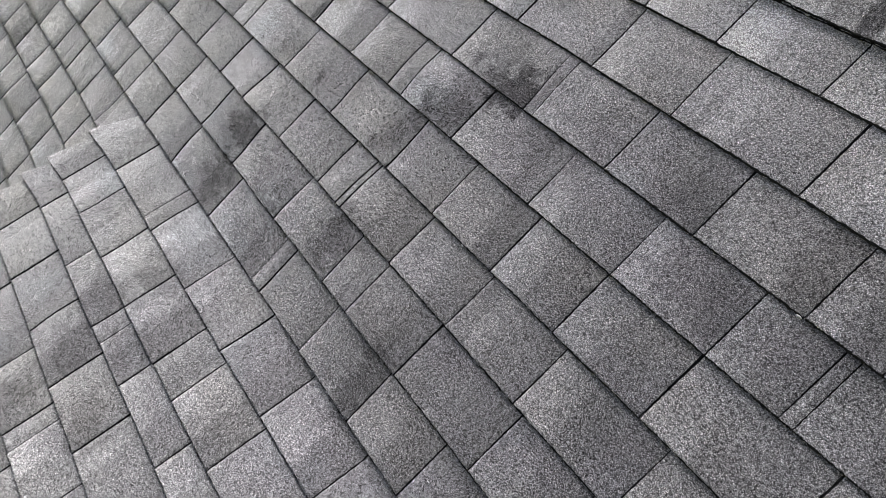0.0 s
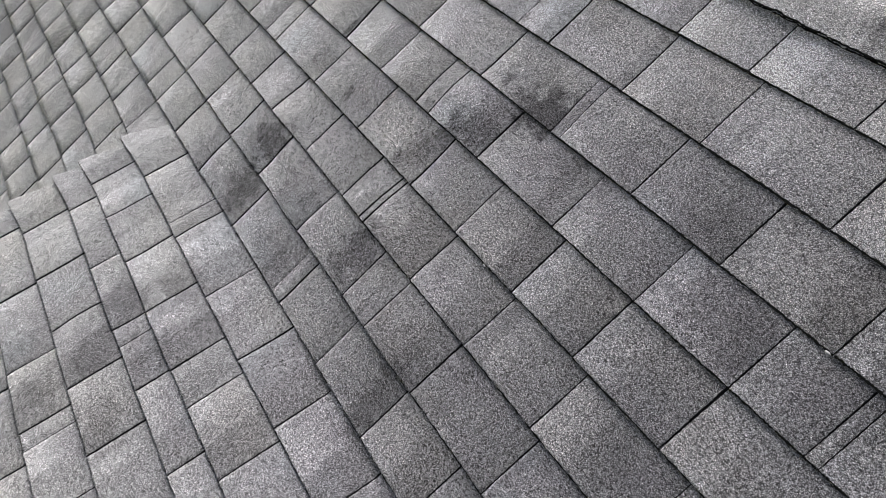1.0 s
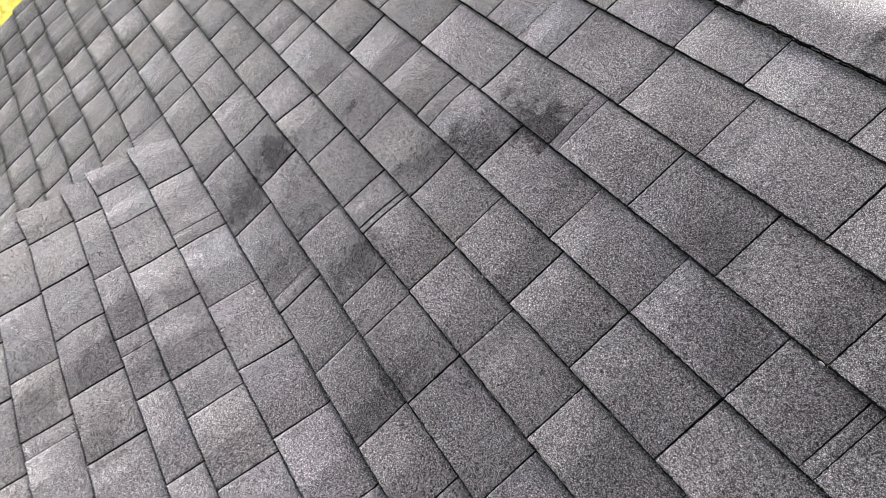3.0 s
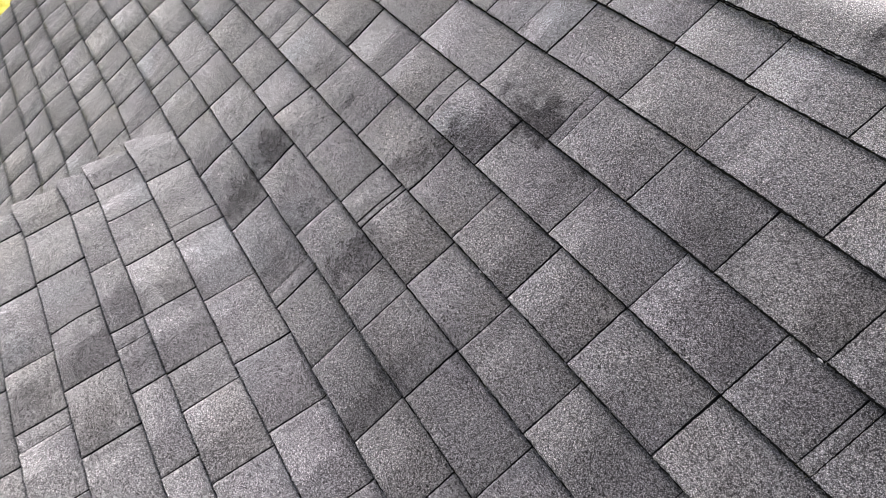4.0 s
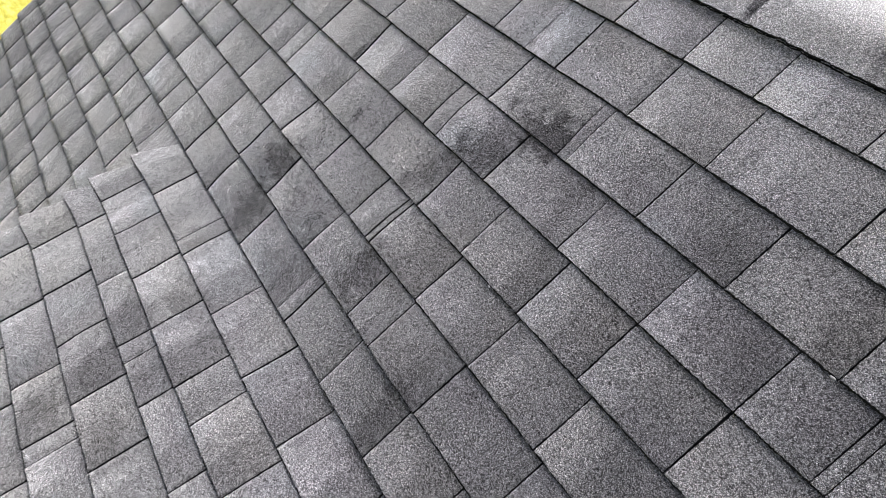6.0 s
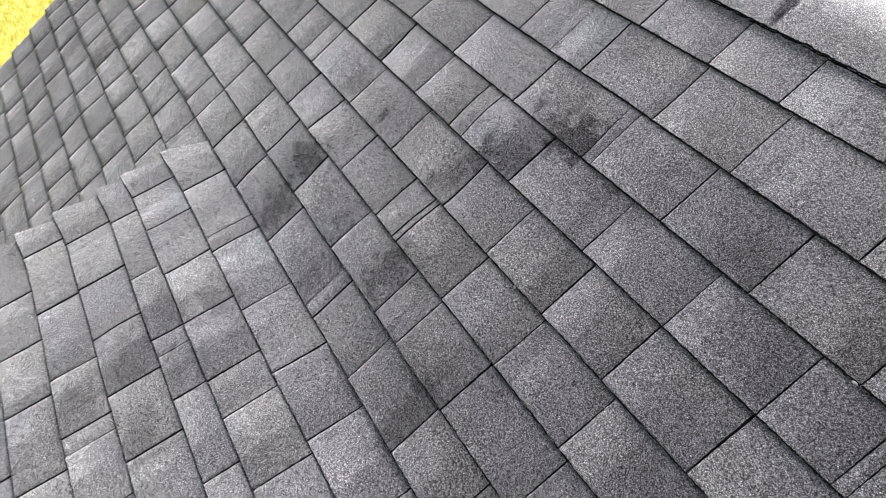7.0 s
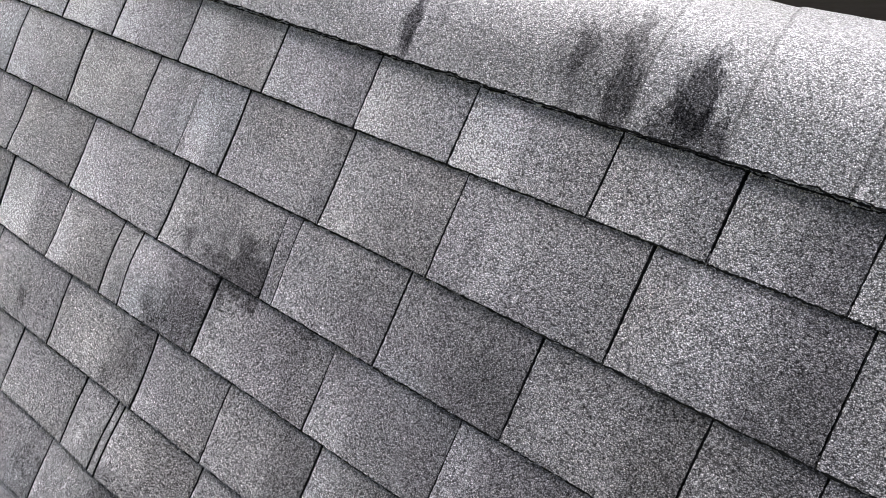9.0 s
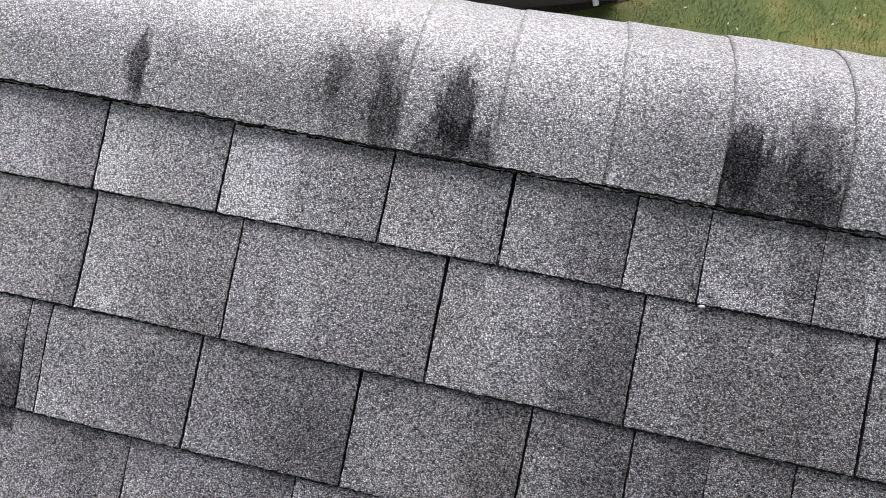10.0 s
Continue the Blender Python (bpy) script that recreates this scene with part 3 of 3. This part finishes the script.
CAP_LENGTH = 2 * (BEND - CAP_LOW) + FOLD * BEND_R


def cap_mesh(x0, x1, seed, lift=0.0056, thick=0.0034, short=0.0, material=None):
    """One ridge shingle bent over the ridge, tucked under its neighbour at the far end."""
    rng = random.Random(seed)
    nx, ns = max(36, round((x1 - x0) * 240)), 26
    ragged = [0.0016 * noise.noise((x0 + (x1 - x0) * i / nx, seed * 0.37, 3.1)) + 0.0012 * noise.noise(((x0 + (x1 - x0) * i / nx) * 90, seed * 0.37, 7.7)) + rng.uniform(-0.0005, 0.0005) for i in range(nx + 1)]
    for _ in range(nx // 12):  # a few torn notches
        at, deep = rng.randrange(nx - 3), rng.uniform(0.001, 0.0034)
        for i in range(rng.randint(1, 4)):
            ragged[at + i] += deep * rng.uniform(0.5, 1.0)
    rim = [r * 0.6 + rng.uniform(-0.0013, 0.0009) for r in ragged]
    side = [rng.uniform(-0.0012, 0.0012) for _ in range(ns + 1)]
    verts, faces, which = [], [], []
    for layer in (thick, 0.0):
        for j in range(ns + 1):
            t = 0.0018 / CAP_LENGTH if j == 1 else j / ns
            for i in range(nx + 1):
                u = 0.0010 / (x1 - x0) if i == 1 else i / nx
                s = short + t * (CAP_LENGTH - 2 * short)
                if j < 2:
                    s += ragged[i] if j == 0 else rim[i]
                x = x0 + u * (x1 - x0) + side[j] * (1 if i in (0, nx) else 0)
                w = (0.006 * min(1.0, max(0.0, (x + 0.9) / 0.4)) + 0.012 * min(0.8, max(0.0, x + 0.38))) * min(1.0, s / 0.16) + waves(x, CAP_LOW) * max(0.0, 1 - s / 0.12) + 0.0020 * noise.noise((x * 7, s * 7, 2.0)) + 0.0010 * noise.noise((x * 25, s * 22, 5.0))
                y, z = ridge_point(s, lift + layer + 0.0022 * (1 - u) + w)
                verts.append((x, y, z))
    w, n = nx + 1, (nx + 1) * (ns + 1)
    for j in range(ns):
        for i in range(nx):
            a = j * w + i
            faces.append((a, a + 1, a + w + 1, a + w))
            which.append(1 if j == 0 else 0)
    ring = [i for i in range(w)] + [j * w + nx for j in range(1, ns + 1)] + [ns * w + i for i in range(nx - 1, -1, -1)] + [j * w for j in range(ns - 1, 0, -1)]
    base, count = len(verts), len(ring)
    verts += [verts[a] for a in ring] + [verts[n + a] for a in ring]
    for i in range(count):
        b = (i + 1) % count
        faces.append((base + i, base + count + i, base + count + b, base + b))
        which.append(1 if i < nx else 0)
    me = mesh_from("ridge_shingle", verts, faces, [M_CAP, M_CUT], False, which)
    me.polygons.foreach_set("use_smooth", [k < nx * ns for k in range(len(which))])
    return me


ridge_cap = holder("ridge_cap", ROOF, "pale grey granule ridge shingles bent over the ridge, darkly streaked", "ridge cap", "structure")
seams = [-0.412, -0.300, -0.173, -0.052, 0.074]
rng = random.Random(5)
while seams[0] > rake_at(0.7):  # long pieces towards the gable end
    seams.insert(0, max(seams[0] - 0.94, rake_at(0.7) - 0.02))
while seams[-1] < END:
    seams.append(seams[-1] + rng.uniform(0.119, 0.129))
for i, (a, b) in enumerate(zip(seams, seams[1:])):
    part("ridge_shingle", cap_mesh(a, b + 0.02, 500 + i), None, ridge_cap)
    part("under_shingle", cap_mesh(a + 0.05, b + 0.05, 900 + i, 0.0022, 0.0030, -0.0035), None, ridge_cap)

# ---- the other slope, seen at most edge-on ----
back_y, back_z = ridge_point(CAP_LENGTH - 0.03, 0.0)
BACK = ROOF @ Matrix.Translation((0, back_y, back_z)) @ pose(0, 0, 0, 0, 0, 180) @ pose(0, 0, 0, 2 * PITCH, 0, 0)
back_roof = holder("back_roof", BACK, "grey asphalt shingle slope behind the ridge", "roof", "structure")


def flat_z(x, y):
    return 0.003 * noise.noise((x * 3, y * 5, 9.0))


sheet("roof_deck", spread(-END, -RAKE - 0.02, 0.3), spread(-3.4, 0.0, 0.2), flat_z, 0.0016, M_FELT, back_roof)
above = line(0.02, 0)
for i in range(24):
    low = line(-0.12 - 0.138 * i, 0.0)
    rng = random.Random(700 + i)
    xs = fill_out([0.1 * math.sin(i * 2.3)], -END, -RAKE, rng)
    for j, (a, b) in enumerate(zip(xs, xs[1:])):
        SPARE.append((back_roof, tab_mesh(a, b, low, above, 0.0062, flat_z, nx=4, ny=3, seed=i * 99 + j)))
    above = low
join_spare(back_roof, "shingle_field", "")


# ---- house under the roof ----
def roof_world(x, y, z=0.0):
    return ROOF @ Vector((x, y, z))


house = holder("house", Matrix.Identity(4), "cream-painted house wall under the shingled roof", "house", "structure")
front, back = roof_world(0, EAVE + 0.35), (BACK @ Vector((0, -3.0, 0)))
ridge = roof_world(0, 0.70, -0.16)
for gx, name in ((RAKE + 0.2, "gable_wall"), (END - 0.25, "gable_wall")):
    y0, y1 = front.y, back.y
    prof = [(y0, 0), (y1, 0), (y1, back.z - 0.14), (ridge.y + 0.1, ridge.z - 0.12), (y0, front.z - 0.14)]
    verts = [(gx, y, z) for y, z in prof] + [(gx + 0.15, y, z) for y, z in prof]
    faces = [(0, 4, 3, 2, 1), (5, 6, 7, 8, 9)] + [(i, (i + 1) % 5, 5 + (i + 1) % 5, 5 + i) for i in range(5)]
    part(name, mesh_from(name, verts, faces, [M_WALL]), None, house)
for y, top, name in ((front.y, front.z - 0.16, "front_wall"), (back.y - 0.15, back.z - 0.16, "back_wall")):
    bm = box(bmesh.new(), RAKE + 0.35, END - 0.25, y, y + 0.15, 0, top)
    part(name, bm, M_WALL, house)
bm = bmesh.new()
bmesh.ops.create_cube(bm, size=1, matrix=ROOF @ Matrix.Translation((RAKE + 0.045, (EAVE + 0.62) / 2, -0.10)) @ Matrix.Diagonal((0.025, 0.60 - EAVE, 0.16, 1)))
part("rake_board", bm, M_TRIM, house, "white painted rake board")

# ---- the dark building beyond the ridge ----
SHED = Matrix.Translation((0.27, 8.46, 0)) @ pose(0, 0, 0, 0, 0, 22)
shed = holder("shed", SHED, "dark stained shed with lapped siding beside a lawn", "shed")
part("shed_wall", box(bmesh.new(), -4.2, -0.02, 0.03, 3.0, 0, 2.3), M_DARK_SIDING, shed)
board = bmesh.new()
box(board, -4.2, -0.09, 0.0, 0.03, 0.0, 0.185, 0.004)
for v in board.verts:
    if v.co.z > 0.1:
        v.co.y += 0.016
first = part("siding_board", board, M_DARK_SIDING, shed)
for i in range(1, 12):
    ob = part("siding_board", first.data, None, shed)
    ob.location = (0, 0, 0.19 * i)
part("corner_board", box(bmesh.new(), -0.09, 0.0, -0.012, 0.09, 0, 2.3, 0.004), M_DARK_SIDING, shed)
roof_bm = bmesh.new()
for x0, x1 in ((-4.4, 0.2),):
    vs = [roof_bm.verts.new(p) for p in ((x0, -0.25, 2.25), (x1, -0.25, 2.25), (x1, 1.5, 3.1), (x0, 1.5, 3.1), (x0, 3.25, 2.25), (x1, 3.25, 2.25))]
    roof_bm.faces.new((vs[0], vs[1], vs[2], vs[3]))
    roof_bm.faces.new((vs[3], vs[2], vs[5], vs[4]))
bmesh.ops.solidify(roof_bm, geom=roof_bm.faces[:], thickness=0.06)
part("shed_roof", roof_bm, M_FELT, shed)


def pipe_mesh(name, points, radius, material, flat=1.0):
    cu = bpy.data.curves.new(name, "CURVE")
    cu.dimensions, cu.bevel_depth, cu.bevel_resolution, cu.resolution_u = "3D", radius, 3, 6
    sp = cu.splines.new("BEZIER")
    sp.bezier_points.add(len(points) - 1)
    for p, co in zip(sp.bezier_points, points):
        p.co, p.handle_left_type, p.handle_right_type = co, "AUTO", "AUTO"
    cu.use_fill_caps = True
    ob = bpy.data.objects.new(name, cu)
    scene.collection.objects.link(ob)
    dg = bpy.context.evaluated_depsgraph_get()
    me = bpy.data.meshes.new_from_object(ob.evaluated_get(dg))
    bpy.data.objects.remove(ob)
    bpy.data.curves.remove(cu)
    me.materials.clear()
    me.materials.append(material)
    return me


spout = holder("downspout", SHED @ Matrix.Translation((-0.40, -0.01, 0)), "white enamelled downspout with a curved foot on the dark shed wall", "downspout")
part("pipe", pipe_mesh("pipe", [(0, -0.05, 2.2), (0, -0.05, 1.0), (0.0, -0.05, 0.36)], 0.04, M_WHITE_METAL), None, spout)
part("elbow", pipe_mesh("elbow", [(0.0, -0.05, 0.40), (0.003, -0.055, 0.22), (0.04, -0.14, 0.06)], 0.0425, M_WHITE_METAL), None, spout)
for z in (0.55, 1.85):
    part("strap", box(bmesh.new(), -0.06, 0.06, -0.094, 0.0, z - 0.015, z + 0.015, 0.006), M_WHITE_METAL, spout, "white metal strap")

bed = bmesh.new()
bmesh.ops.create_circle(bed, cap_ends=True, segments=40, radius=1.0)
for v in bed.verts:
    a = math.atan2(v.co.y, v.co.x)
    r = 1 + 0.12 * math.sin(3 * a + 1) + 0.07 * math.sin(7 * a)
    v.co.x, v.co.y, v.co.z = v.co.x * 2.0 * r, v.co.y * 0.24 * r, 0.012
bed_me = bpy.data.meshes.new("mulch_bed")
bed.to_mesh(bed_me)
bed.free()
bed_me.materials.append(M_SOIL)
mulch = new("mulch_bed", bed_me)
mulch.matrix_world = SHED @ Matrix.Translation((-2.05, -0.02, 0))
tagged(mulch, "dark bark mulch along the shed wall", "flower bed", kind="structure")


# ---- grass and litter ----
def grass_patch(x0, x1, y0, y1, count, tall, seed):
    rng = np.random.default_rng(seed)
    p = np.stack([rng.uniform(x0, x1, count), rng.uniform(y0, y1, count), np.zeros(count)], 1)
    a = rng.uniform(0, 2 * np.pi, count)
    side = np.stack([np.cos(a), np.sin(a), np.zeros(count)], 1) * rng.uniform(0.002, 0.005, count)[:, None]
    h = rng.uniform(0.4, 1.0, count) * tall
    lean = rng.normal(0, 0.5, (count, 2)) * h[:, None]
    tip = p + np.column_stack([lean, h])
    verts = np.empty((count * 3, 3))
    verts[0::3], verts[1::3], verts[2::3] = p - side, p + side, tip
    faces = np.arange(count * 3).reshape(-1, 3).tolist()
    return mesh_from("grass", verts.tolist(), faces, [M_BLADE])


for i, (x0, x1, y0, y1, count) in enumerate([(-1.5, 6.0, 6.8, 12.0, 42000), (-19.0, -10.5, -5.0, 1.5, 42000)]):
    tagged(new("grass", grass_patch(x0, x1, y0, y1, count, 0.055, i)), "short patchy lawn grass", "grass", kind="stuff")

leaf = bmesh.new()
bmesh.ops.create_circle(leaf, cap_ends=True, segments=7, radius=0.5)
for v in leaf.verts:
    v.co.y *= 0.55
    v.co.z = 0.18 * v.co.x * v.co.x
leaf_me = bpy.data.meshes.new("fallen_leaf")
leaf.to_mesh(leaf_me)
leaf.free()
leaf_me.materials.append(plain_material("dry_pale_leaf", (0.55, 0.5, 0.38), 0.7, 0.3, 8))
rng = random.Random(11)
for i in range(46):
    ob = new("fallen_leaf", leaf_me)
    s = rng.uniform(0.02, 0.055)
    ob.matrix_world = Matrix.Translation((rng.uniform(0.3, 5.2), rng.uniform(7.8, 10.2), 0.05)) @ pose(0, 0, 0, rng.uniform(-25, 25), rng.uniform(-25, 25), rng.uniform(0, 360)) @ Matrix.Diagonal((s, s, s, 1))
    tagged(ob, "small pale dry leaf lying in the grass", "leaf", "fallen leaves on the lawn")
